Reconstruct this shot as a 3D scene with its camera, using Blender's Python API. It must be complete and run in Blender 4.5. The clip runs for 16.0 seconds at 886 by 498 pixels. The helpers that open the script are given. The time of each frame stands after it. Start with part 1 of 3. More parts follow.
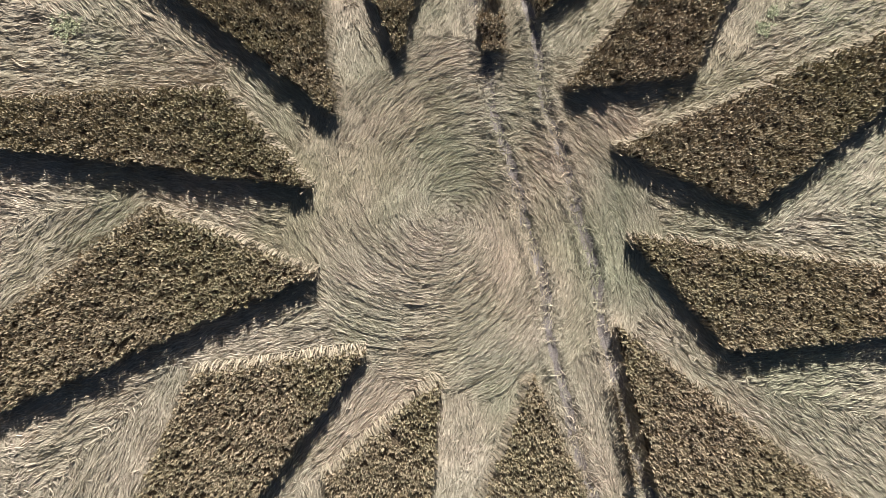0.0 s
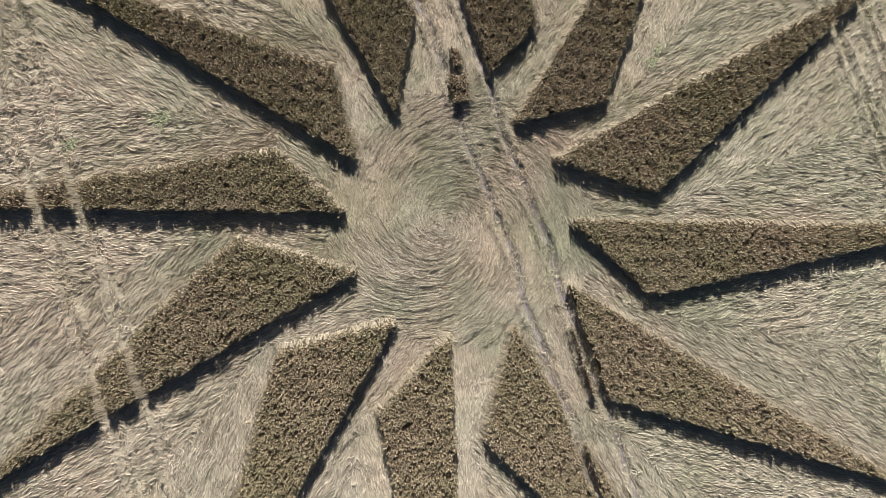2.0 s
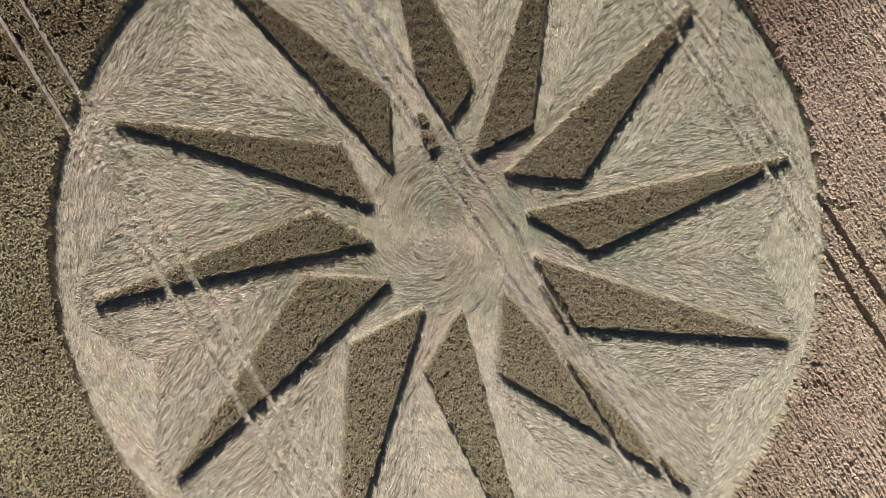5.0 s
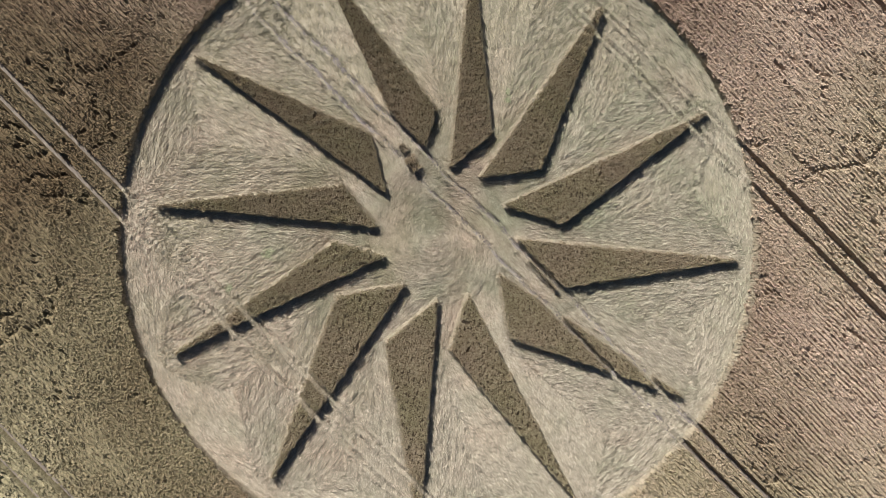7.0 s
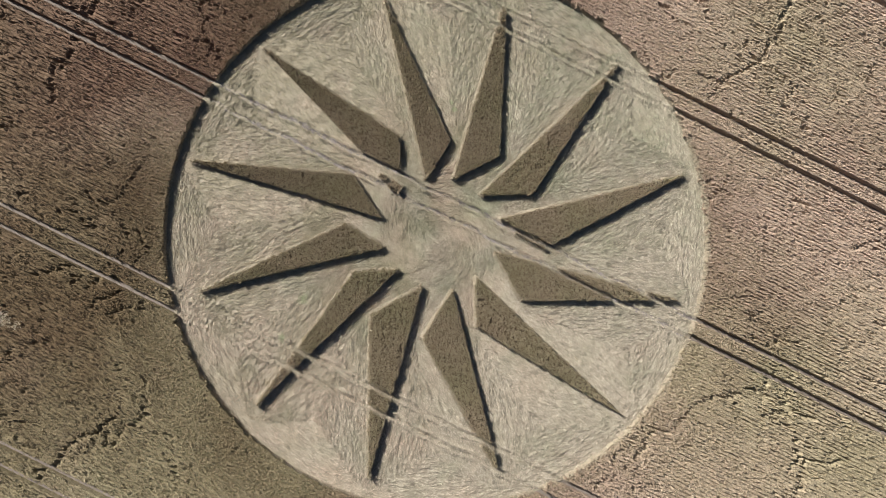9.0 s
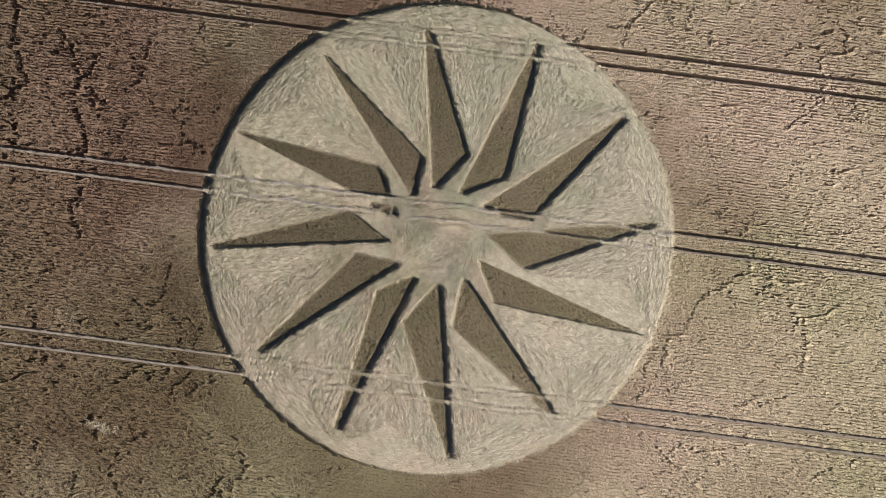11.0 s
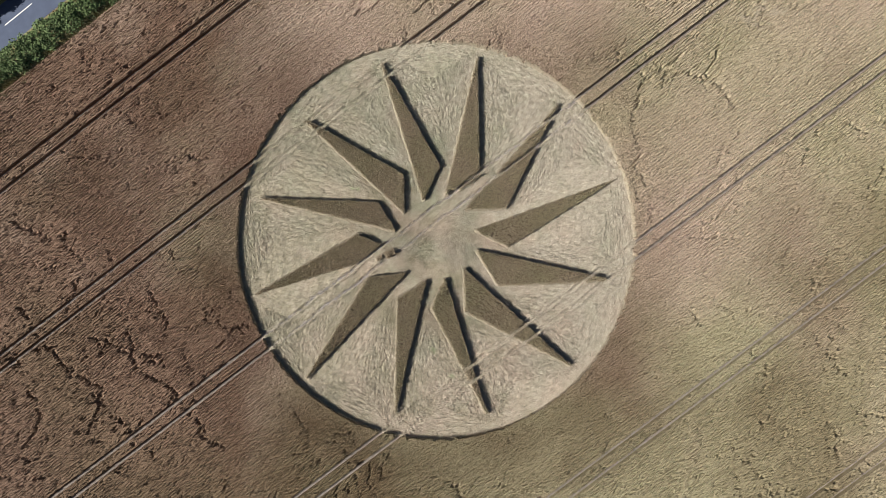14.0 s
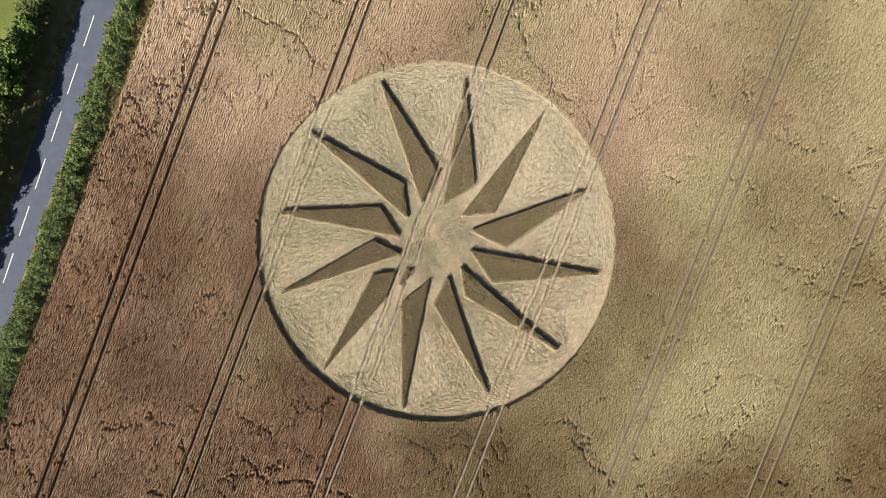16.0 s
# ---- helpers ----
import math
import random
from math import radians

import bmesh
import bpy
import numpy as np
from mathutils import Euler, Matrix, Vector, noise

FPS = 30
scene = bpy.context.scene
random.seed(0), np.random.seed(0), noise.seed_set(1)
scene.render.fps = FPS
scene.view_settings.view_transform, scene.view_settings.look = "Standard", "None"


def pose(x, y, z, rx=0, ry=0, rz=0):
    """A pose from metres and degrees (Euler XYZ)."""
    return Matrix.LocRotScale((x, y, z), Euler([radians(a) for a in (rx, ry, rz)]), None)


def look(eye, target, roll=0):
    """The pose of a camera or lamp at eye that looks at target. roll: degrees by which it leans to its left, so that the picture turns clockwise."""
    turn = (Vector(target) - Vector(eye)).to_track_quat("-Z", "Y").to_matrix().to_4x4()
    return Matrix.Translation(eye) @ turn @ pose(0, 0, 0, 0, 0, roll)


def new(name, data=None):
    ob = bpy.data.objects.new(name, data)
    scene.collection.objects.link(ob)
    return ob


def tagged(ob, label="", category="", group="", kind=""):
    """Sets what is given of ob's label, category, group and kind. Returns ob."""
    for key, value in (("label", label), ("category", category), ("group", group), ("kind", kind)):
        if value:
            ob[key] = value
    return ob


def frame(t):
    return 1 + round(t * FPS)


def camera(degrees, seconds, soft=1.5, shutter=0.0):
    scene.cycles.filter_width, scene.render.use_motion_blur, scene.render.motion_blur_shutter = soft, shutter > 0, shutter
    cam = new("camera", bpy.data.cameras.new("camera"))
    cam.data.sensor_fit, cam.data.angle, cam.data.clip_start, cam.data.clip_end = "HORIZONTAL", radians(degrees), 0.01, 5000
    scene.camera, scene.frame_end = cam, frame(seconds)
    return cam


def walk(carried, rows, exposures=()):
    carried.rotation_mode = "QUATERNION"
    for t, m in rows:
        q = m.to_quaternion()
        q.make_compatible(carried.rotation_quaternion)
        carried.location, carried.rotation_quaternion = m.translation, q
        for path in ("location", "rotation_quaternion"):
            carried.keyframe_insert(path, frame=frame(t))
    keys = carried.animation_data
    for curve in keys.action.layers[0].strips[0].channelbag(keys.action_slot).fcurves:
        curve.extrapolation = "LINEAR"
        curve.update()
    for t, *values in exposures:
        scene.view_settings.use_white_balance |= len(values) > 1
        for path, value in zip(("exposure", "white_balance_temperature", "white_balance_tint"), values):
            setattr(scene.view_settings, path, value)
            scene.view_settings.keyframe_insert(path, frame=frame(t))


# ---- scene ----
# The flight: seconds, place, and turn. The camera looks down and climbs while it turns.
cam = camera(67.0, 16.0, soft=0.5)
ROWS = [
    (0, 3.87, 2.63, 26.77, 3.95, -4.10, 168.20),
    (0.5, 4.14, 2.81, 29.40, 3.96, -4.11, 166.56),
    (1, 4.40, 2.97, 32.27, 4.04, -4.10, 164.90),
    (1.5, 4.72, 3.04, 34.96, 4.04, -4.13, 163.07),
    (2, 5.08, 3.10, 37.87, 4.00, -4.20, 161.77),
    (2.5, 5.44, 3.12, 40.65, 4.05, -4.24, 159.97),
    (3, 5.75, 3.14, 43.59, 4.10, -4.14, 158.43),
    (3.5, 5.92, 3.12, 46.28, 4.07, -4.04, 156.58),
    (4, 6.14, 2.90, 49.15, 3.93, -3.94, 154.08),
    (6.5, 6.32, 1.42, 63.47, 2.89, -3.20, 140.32),
    (7, 6.55, 1.26, 66.59, 2.99, -3.10, 136.51),
    (7.5, 6.83, 1.26, 69.34, 3.24, -2.83, 131.55),
    (8, 7.21, 1.42, 72.43, 3.60, -2.48, 126.18),
    (8.5, 7.63, 1.59, 75.20, 3.95, -2.19, 122.07),
    (9, 7.95, 1.70, 78.12, 4.18, -1.88, 117.61),
    (11.5, 7.94, 2.00, 92.18, 3.82, 0.37, 92.82),
    (12, 8.27, 1.91, 95.21, 3.79, 0.83, 86.11),
    (12.5, 8.16, 2.00, 97.99, 3.34, 1.35, 78.92),
    (13, 7.71, 2.10, 100.94, 2.71, 1.82, 70.75),
    (13.5, 7.31, 2.33, 103.72, 2.05, 2.21, 63.08),
    (14, 6.98, 2.65, 106.68, 1.34, 2.53, 54.35),
    (14.5, 6.93, 3.02, 109.46, 0.74, 2.84, 46.32),
    (15, 6.91, 3.33, 112.40, 0.17, 2.99, 38.21),
    (15.5, 6.95, 3.58, 115.20, -0.41, 3.04, 30.68),
    (16, 7.16, 4.13, 118.18, -1.10, 3.14, 22.46),
]
EXPOSURES = [(0.0, 1.1, 6500, 10), (6.5, 1.05, 6500, 10), (14.0, 1.12, 6500, 10), (14.8, 1.17, 6500, 10), (16.0, 1.32, 7600, 10)]
walk(cam, [(t, pose(x, y, z, rx, ry, rz)) for t, x, y, z, rx, ry, rz in ROWS], EXPOSURES)

# ---- sky and sun ----
SUN_FROM, SUN_HIGH = (-0.24, -0.97), radians(31.0)
world = bpy.data.worlds.new("sky")
scene.world = world
world.use_nodes = True
sky = world.node_tree.nodes.new("ShaderNodeTexSky")
sky.sky_type, sky.sun_disc, sky.sun_elevation = "NISHITA", False, SUN_HIGH
sky.sun_rotation = math.atan2(SUN_FROM[0], SUN_FROM[1])
world.node_tree.links.new(sky.outputs[0], world.node_tree.nodes["Background"].inputs[0])
world.node_tree.nodes["Background"].inputs[1].default_value = 0.024
lamp = bpy.data.lights.new("sun", "SUN")
lamp.energy, lamp.angle, lamp.color = 5.0, radians(0.53), (1.0, 0.96, 0.863)
sun = new("sun", lamp)
flat = Vector((SUN_FROM[0], SUN_FROM[1], 0)).normalized() * math.cos(SUN_HIGH)
sun.matrix_world = look((flat.x * 200, flat.y * 200, math.sin(SUN_HIGH) * 200), (0, 0, 0))

# ---- materials ----


def material(name, stops, rough=0.85, scale=0.5, fine=30.0, spread=0.5, island=0.5, bump=0.0, bump_scale=40.0, patch=None, patch_scale=0.03, drift=(0, 0), tint=None, tint_drift=(0, 0)):
    """A matt natural surface: its colours run over stops by chance of each piece and by noise of two sizes. patch and
    tint multiply them; their drifts slope this across the land, also to paint in light.
    """
    m = bpy.data.materials.new(name)
    m.use_nodes = True
    nodes, link = m.node_tree.nodes, m.node_tree.links.new
    shader = nodes["Principled BSDF"]
    shader.inputs["Roughness"].default_value = rough
    shader.inputs["Specular IOR Level"].default_value = 0.25
    place = nodes.new("ShaderNodeNewGeometry")
    coarse, grain = nodes.new("ShaderNodeTexNoise"), nodes.new("ShaderNodeTexNoise")
    coarse.inputs["Scale"].default_value, coarse.inputs["Detail"].default_value = scale, 4
    grain.inputs["Scale"].default_value, grain.inputs["Detail"].default_value = fine, 3
    for n in (coarse, grain):
        link(place.outputs["Position"], n.inputs["Vector"])

    def maths(op, a, b):
        n = nodes.new("ShaderNodeMath")
        n.operation = op
        for k, v in enumerate((a, b)):
            if isinstance(v, (int, float)):
                n.inputs[k].default_value = v
            else:
                link(v, n.inputs[k])
        return n.outputs[0]

    value = maths("ADD", maths("MULTIPLY", coarse.outputs["Fac"], spread), maths("MULTIPLY", grain.outputs["Fac"], 1 - spread))
    value = maths("ADD", maths("MULTIPLY", maths("SUBTRACT", value, 0.5), 2.2 * (1 - island)), 0.5)
    value = maths("ADD", value, maths("MULTIPLY", maths("SUBTRACT", place.outputs["Random Per Island"], 0.5), island))
    ramp = nodes.new("ShaderNodeValToRGB")
    while len(ramp.color_ramp.elements) < len(stops):
        ramp.color_ramp.elements.new(0.5)
    for k, (e, c) in enumerate(zip(ramp.color_ramp.elements, stops)):
        e.position, e.color = k / (len(stops) - 1), (*c, 1)
    link(value, ramp.inputs[0])
    colour = ramp.outputs[0]
    for k, (shade, way) in enumerate(((patch, drift), (tint, tint_drift))):
        if not shade:
            continue
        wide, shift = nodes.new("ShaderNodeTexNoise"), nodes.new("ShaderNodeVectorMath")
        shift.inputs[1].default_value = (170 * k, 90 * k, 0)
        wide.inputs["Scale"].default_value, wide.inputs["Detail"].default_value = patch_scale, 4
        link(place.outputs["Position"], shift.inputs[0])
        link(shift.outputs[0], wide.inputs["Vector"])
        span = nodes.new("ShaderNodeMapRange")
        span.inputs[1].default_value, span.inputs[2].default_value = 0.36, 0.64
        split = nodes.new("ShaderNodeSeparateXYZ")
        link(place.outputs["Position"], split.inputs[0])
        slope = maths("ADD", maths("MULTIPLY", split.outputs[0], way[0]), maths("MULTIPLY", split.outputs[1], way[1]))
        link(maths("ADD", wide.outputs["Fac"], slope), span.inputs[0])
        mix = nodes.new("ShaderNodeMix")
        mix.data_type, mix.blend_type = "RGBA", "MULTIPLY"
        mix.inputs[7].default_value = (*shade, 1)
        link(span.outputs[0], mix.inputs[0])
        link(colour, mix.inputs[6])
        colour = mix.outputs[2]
    link(colour, shader.inputs["Base Color"])
    if bump:
        rough_noise, relief = nodes.new("ShaderNodeTexNoise"), nodes.new("ShaderNodeBump")
        rough_noise.inputs["Scale"].default_value, rough_noise.inputs["Detail"].default_value = bump_scale, 4
        link(place.outputs["Position"], rough_noise.inputs["Vector"])
        relief.inputs["Strength"].default_value, relief.inputs["Distance"].default_value = 1.0, bump
        link(rough_noise.outputs["Fac"], relief.inputs["Height"])
        link(relief.outputs[0], shader.inputs["Normal"])
    return m


EARS = material("wheat ears", [(0.176, 0.139, 0.0974), (0.338, 0.27, 0.194), (0.522, 0.441, 0.337)], scale=2.2, spread=0.7, island=0.55, patch=(0.9, 0.96, 0.86), patch_scale=0.15)
STALK = material("straw stalks", [(0.20, 0.17, 0.125), (0.36, 0.305, 0.235), (0.52, 0.45, 0.35)], scale=0.8, island=0.7)
# Dark colour puts the shade beneath the ears into the stalks.
UNDER = material("shaded stalk bases", [(0.05, 0.038, 0.026), (0.13, 0.10, 0.07), (0.22, 0.175, 0.12)], fine=20, island=0, bump=0.08, bump_scale=14)
# Drifts darken and redden straw towards -y: its look against the sun, painted in.
LAID = material("laid straw", [(0.228, 0.203, 0.163), (0.446, 0.394, 0.325), (0.70, 0.62, 0.525)], scale=1.3, spread=0.75, island=0.55, patch=(0.71, 0.78, 0.70), patch_scale=0.2, drift=(-0.004, -0.004), tint=(1.0, 0.92, 0.90), tint_drift=(0.002, -0.008))
MAT = material("laid straw mat", [(0.12, 0.104, 0.08), (0.29, 0.255, 0.203), (0.43, 0.385, 0.31)], scale=0.9, fine=16, island=0, bump=0.04, bump_scale=18)
SOIL = material("dry soil", [(0.11, 0.091, 0.08), (0.185, 0.156, 0.14), (0.27, 0.232, 0.21)], scale=1.2, fine=22, island=0, bump=0.03, bump_scale=25)
RUT_SOIL = material("grey rut soil", [(0.11, 0.095, 0.095), (0.21, 0.185, 0.18), (0.32, 0.285, 0.275)], scale=1.5, fine=16, island=0, bump=0.05, bump_scale=20)
# Drift brightens FIELD and FIELD_EARS towards +y: sunlit sides painted into the colour.
# The darkest canopy tones also stand in for shaded gaps between ears.
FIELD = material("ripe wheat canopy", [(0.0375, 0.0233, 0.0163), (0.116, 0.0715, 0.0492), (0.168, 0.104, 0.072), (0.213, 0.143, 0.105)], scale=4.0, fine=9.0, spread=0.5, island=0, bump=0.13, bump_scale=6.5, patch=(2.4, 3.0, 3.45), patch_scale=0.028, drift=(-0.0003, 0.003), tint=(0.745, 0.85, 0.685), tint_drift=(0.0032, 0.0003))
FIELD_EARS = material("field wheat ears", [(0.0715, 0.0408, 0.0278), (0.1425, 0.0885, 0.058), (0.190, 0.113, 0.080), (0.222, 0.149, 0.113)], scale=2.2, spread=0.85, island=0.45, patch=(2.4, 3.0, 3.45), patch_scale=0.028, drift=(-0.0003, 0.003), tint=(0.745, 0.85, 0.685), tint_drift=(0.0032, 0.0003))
FAR = material("distant ripe fields", [(0.14, 0.10, 0.06), (0.22, 0.165, 0.10), (0.32, 0.25, 0.155)], scale=0.02, fine=2.0, island=0, bump=0.1, bump_scale=3)
ASPHALT = material("asphalt", [(0.0528, 0.0649, 0.103), (0.0678, 0.0846, 0.135), (0.088, 0.108, 0.164)], scale=0.6, fine=60, island=0, bump=0.004, bump_scale=120)
PAINT = material("road paint", [(0.55, 0.55, 0.53), (0.75, 0.75, 0.73), (0.82, 0.82, 0.80)], fine=8)
LEAF = material("hedge leaves", [(0.027, 0.0455, 0.0162), (0.0675, 0.104, 0.0378), (0.135, 0.182, 0.0743)], scale=0.5, island=0.7)
TREE_LEAF = material("tree leaves", [(0.035, 0.06, 0.016), (0.095, 0.15, 0.042), (0.18, 0.25, 0.085)], scale=0.4, island=0.6)
WEED = material("weed leaves", [(0.20, 0.21, 0.13), (0.33, 0.345, 0.225), (0.48, 0.49, 0.35)], scale=0.5, island=0.7)
BARK = material("bark", [(0.06, 0.045, 0.03), (0.12, 0.09, 0.065), (0.18, 0.14, 0.10)], fine=12, bump=0.02)
GRASS = material("meadow grass", [(0.05, 0.075, 0.02), (0.11, 0.14, 0.04), (0.20, 0.21, 0.08)], scale=0.15, fine=5, island=0, bump=0.08, bump_scale=8)
VERGE_GRASS = material("tall dry grass", [(0.10, 0.10, 0.045), (0.26, 0.23, 0.12), (0.42, 0.36, 0.22)], scale=0.5, island=0.8)
VERGE = material("dry verge grass", [(0.06, 0.07, 0.03), (0.16, 0.15, 0.07), (0.32, 0.28, 0.16)], scale=0.5, fine=6, island=0, bump=0.06, bump_scale=9)

# ---- mesh helpers ----
rng = np.random.default_rng(7)


def mesh(name, verts, faces, mat, smooth=False):
    """A mesh from arrays of points and of faces with the same number of corners."""
    verts, faces = np.asarray(verts, np.float32), np.asarray(faces, np.int32)
    me = bpy.data.meshes.new(name)
    count, sides = faces.shape
    me.vertices.add(len(verts))
    me.vertices.foreach_set("co", verts.ravel())
    me.loops.add(count * sides)
    me.loops.foreach_set("vertex_index", faces.ravel())
    me.polygons.add(count)
    me.polygons.foreach_set("loop_start", np.arange(0, count * sides, sides, dtype=np.int32))
    me.polygons.foreach_set("use_smooth", np.full(count, smooth))
    me.update(calc_edges=True)
    me.materials.append(mat)
    return me


def part(name, me, parent, label="", kind=""):
    ob = new(name, me)
    ob.parent = parent
    return tagged(ob, label, kind=kind)


def waves(x, y, size, seed):
    """Smooth noise from -1 to 1 over arrays, with swells about size metres long."""
    r = np.random.default_rng(seed)
    out = np.zeros_like(x)
    for k in range(7):
        a, f, p = r.uniform(0, 2 * np.pi), r.uniform(0.6, 1.7) * 2 * np.pi / size, r.uniform(0, 2 * np.pi)
        out += np.sin((x * np.cos(a) + y * np.sin(a)) * f + p)
    return out / 3.2


def tufts(x, y, z, size, high, blades=5, wide=0.38):
    """Points and triangles of small sprays of steep blades, one at each place; wide: a blade's half width in its length."""
    n = len(x)
    a = rng.uniform(0, 2 * np.pi, (n, 1)) + np.arange(blades) * 2 * np.pi / blades + rng.normal(0, 0.35, (n, blades))
    far = size * rng.uniform(0.6, 1.25, (n, blades))
    half = size * wide * rng.uniform(0.65, 1.35, (n, blades))
    up = high * rng.uniform(0.35, 1.3, (n, blades))
    cx, cy, cz = x[:, None], y[:, None], np.broadcast_to(z, (n,))[:, None]
    tip = np.stack([cx + far * np.cos(a), cy + far * np.sin(a), cz + up], -1)
    left = np.stack([cx - half * np.sin(a), cy + half * np.cos(a), cz + up * rng.uniform(-0.2, 0.35, (n, blades))], -1)
    right = np.stack([cx + half * np.sin(a), cy - half * np.cos(a), cz + up * rng.uniform(-0.2, 0.35, (n, blades))], -1)
    v = np.stack([tip, left, right], 2).reshape(-1, 3)
    return v, np.arange(len(v)).reshape(-1, 3)


# ---- the plan ----
RING = 31.7                       # radius of the round
HIGH = 0.85                       # height of the standing wheat
SLANT = -0.025                    # the drill rows and tramlines run along y, with this slant
LINES = (-50.1, -26.5, -2.9, 20.65, 44.25, 67.85)   # middles of the tramlines where y is 0
GAUGE, RUT = 1.08, 0.29           # half the distance of a pair of ruts, half a rut's width


def aside(x, y):
    """How far a place lies across the drill rows."""
    return x - SLANT * y


def rut_off(x, y, lines=LINES):
    """The distance from the nearest wheel rut."""
    u = aside(x, y)
    return np.min([np.abs(u - line - s * GAUGE) for line in lines for s in (-1, 1)], 0)


def polar(r, degrees):
    return np.array([r * math.cos(radians(degrees)), r * math.sin(radians(degrees))])


# Each arm of the star is a triangle: its end at the hub, its shoulder and its point, as radius and degrees.
ARMS = {
    "a": ((6.4, 128.4), (12.3, 107.8), (29.7, 130.7)), "b": ((6.8, 96.6), (12.5, 77.1), (29.0, 101.4)),
    "c": ((6.7, 65.7), (12.0, 48.3), (30.0, 72.2)), "d": ((7.0, 39.6), (12.6, 18.3), (29.3, 41.4)),
    "e": ((6.8, 10.1), (12.6, -12.0), (29.4, 11.6)), "f": ((6.6, -19.4), (11.0, -36.9), (28.9, -18.6)),
    "g": ((6.7, -45.6), (11.0, -66.6), (28.4, -47.9)), "h": ((6.9, -74.5), (12.0, -95.1), (30.3, -77.9)),
    "i": ((6.2, -106.4), (12.1, -129.2), (30.1, -108.3)), "j": ((6.2, -137.4), (10.6, -159.2), (28.8, -138.9)),
    "k": ((6.2, -166.9), (11.3, 169.3), (29.4, -168.2)), "l": ((6.2, 159.2), (11.7, 139.4), (29.4, 160.9)),
}
CORNERS = {k: np.array([polar(*p) for p in v]) for k, v in ARMS.items()}


def clip(poly, x, keep_right):
    """The convex polygon's part on one side of a line along the drill rows."""
    out, sign = [], 1 if keep_right else -1
    for p, q in zip(poly, np.roll(poly, -1, 0)):
        a, b = sign * (aside(*p) - x), sign * (aside(*q) - x)
        if a >= 0:
            out.append(p)
        if a * b < 0:
            out.append(p + (q - p) * a / (a - b))
    return np.array(out)


def area(poly):
    x, y = poly.T
    return 0.5 * float(np.sum(x * np.roll(y, -1) - y * np.roll(x, -1)))


def inside(poly, x, y, margin=0.0):
    """Whether points lie in a convex polygon, that far from its edges."""
    ok = np.ones_like(x, bool)
    turn = 1 if area(poly) > 0 else -1
    for p, q in zip(poly, np.roll(poly, -1, 0)):
        d = (q - p) / (np.linalg.norm(q - p) + 1e-9)
        ok &= turn * (d[0] * (y - p[1]) - d[1] * (x - p[0])) > margin
    return ok


BLOCKS = []
for name, tri in CORNERS.items():
    pieces = [tri]
    for line in LINES[1:4]:
        for rut in (line - GAUGE, line + GAUGE):
            pieces = [c for p in pieces for c in ((clip(p, rut - RUT, False), clip(p, rut + RUT, True)) if aside(*p.T).min() < rut < aside(*p.T).max() else (p,))]
            pieces = [p for p in pieces if len(p) > 2 and abs(area(p)) > 0.15]
    if name in "hi":              # between the ruts these arms are flattened
        pieces = [p for p in pieces if abs(aside(*p.mean(0)) - LINES[2]) > GAUGE]
    BLOCKS += [(name, p if area(p) > 0 else p[::-1]) for p in pieces]

# Two clumps were left standing between the ruts by the hub.
for x, y, w, d in ((-2.15, -6.95, 0.62, 0.85), (-2.5, -8.75, 0.3, 0.5)):
    BLOCKS.append(("clump", np.array([(x - w, y - d), (x + 0.8 * w, y - 0.9 * d), (x + w, y + 0.7 * d), (x - 0.7 * w, y + d)])))

# ---- ground ----
bm = bmesh.new()
bmesh.ops.create_grid(bm, x_segments=40, y_segments=40, size=2400)
ground_mesh = bpy.data.meshes.new("ground")
bm.to_mesh(ground_mesh)
bm.free()
ground_mesh.materials.append(FAR)
tagged(new("ground", ground_mesh), "brown ripe arable land reaching to the horizon", "ground", kind="structure")

# ---- the field round the figure: one canopy with the ruts, gaps and the round cut into it ----
EDGE = -62.2                      # the field's edge along the hedge


def rim_at(x, y):
    """Where the standing wheat ends round the figure: rougher along its far side, where the stalks lean in."""
    rough = 1 + 0.9 * np.clip(y / RING, 0, 1) + 1.5 * np.clip(-x / RING, 0, 1) * np.clip(1 + y / 12, 0, 1)
    return RING + rough * (0.12 * waves(x, y, 2.6, 4) + 0.13 * waves(x, y, 0.9, 5))


ROWS_APART = 0.42                 # bands of drill rows, with narrow gaps between them
ridges = np.arange(EDGE, 94, ROWS_APART)
columns, crest = [ridges + 0.1, ridges + 0.3, ridges + 0.42], (1.0, 1.0, 0.0)
crest = np.concatenate([np.full(len(c), k) for c, k in zip(columns, crest)])
xs = np.concatenate(columns)
for line in LINES:
    for rut in (line - GAUGE, line + GAUGE):
        far = np.abs(xs - rut) > RUT + 0.1
        xs, crest = xs[far], crest[far]
        xs, crest = np.append(xs, rut + np.array([-RUT - 0.05, -RUT + 0.05, RUT - 0.05, RUT + 0.05])), np.append(crest, np.ones(4))
order = np.argsort(xs)
xs, crest = xs[order], crest[order]
ys = np.arange(-94, 94, 0.45)
gx, gy = (g.copy() for g in np.meshgrid(xs, ys))
gx += SLANT * gy
rut_near = rut_off(gx, gy)
in_rut = rut_near < RUT
loose = rut_near > RUT + 0.2
gx += np.where(loose, rng.normal(0, 0.03, gx.shape) + 0.05 * waves(gx, gy, 6, 67), 0)
gy += rng.uniform(-0.15, 0.15, gx.shape)
# The gaps between the rows are open in some stretches and closed in others.
shut = np.clip(0.55 + 0.45 * waves(gx, gy, 30, 41) + 0.5 * waves(gx, gy * 0.6, 2.2, 68), 0, 1)
gz = HIGH - 0.14 + 0.03 * waves(gx, gy, 9, 1) + rng.normal(0, 0.05, gx.shape) - (1 - crest) * (0.07 + 0.25 * shut) * rng.uniform(0.5, 1.1, gx.shape)
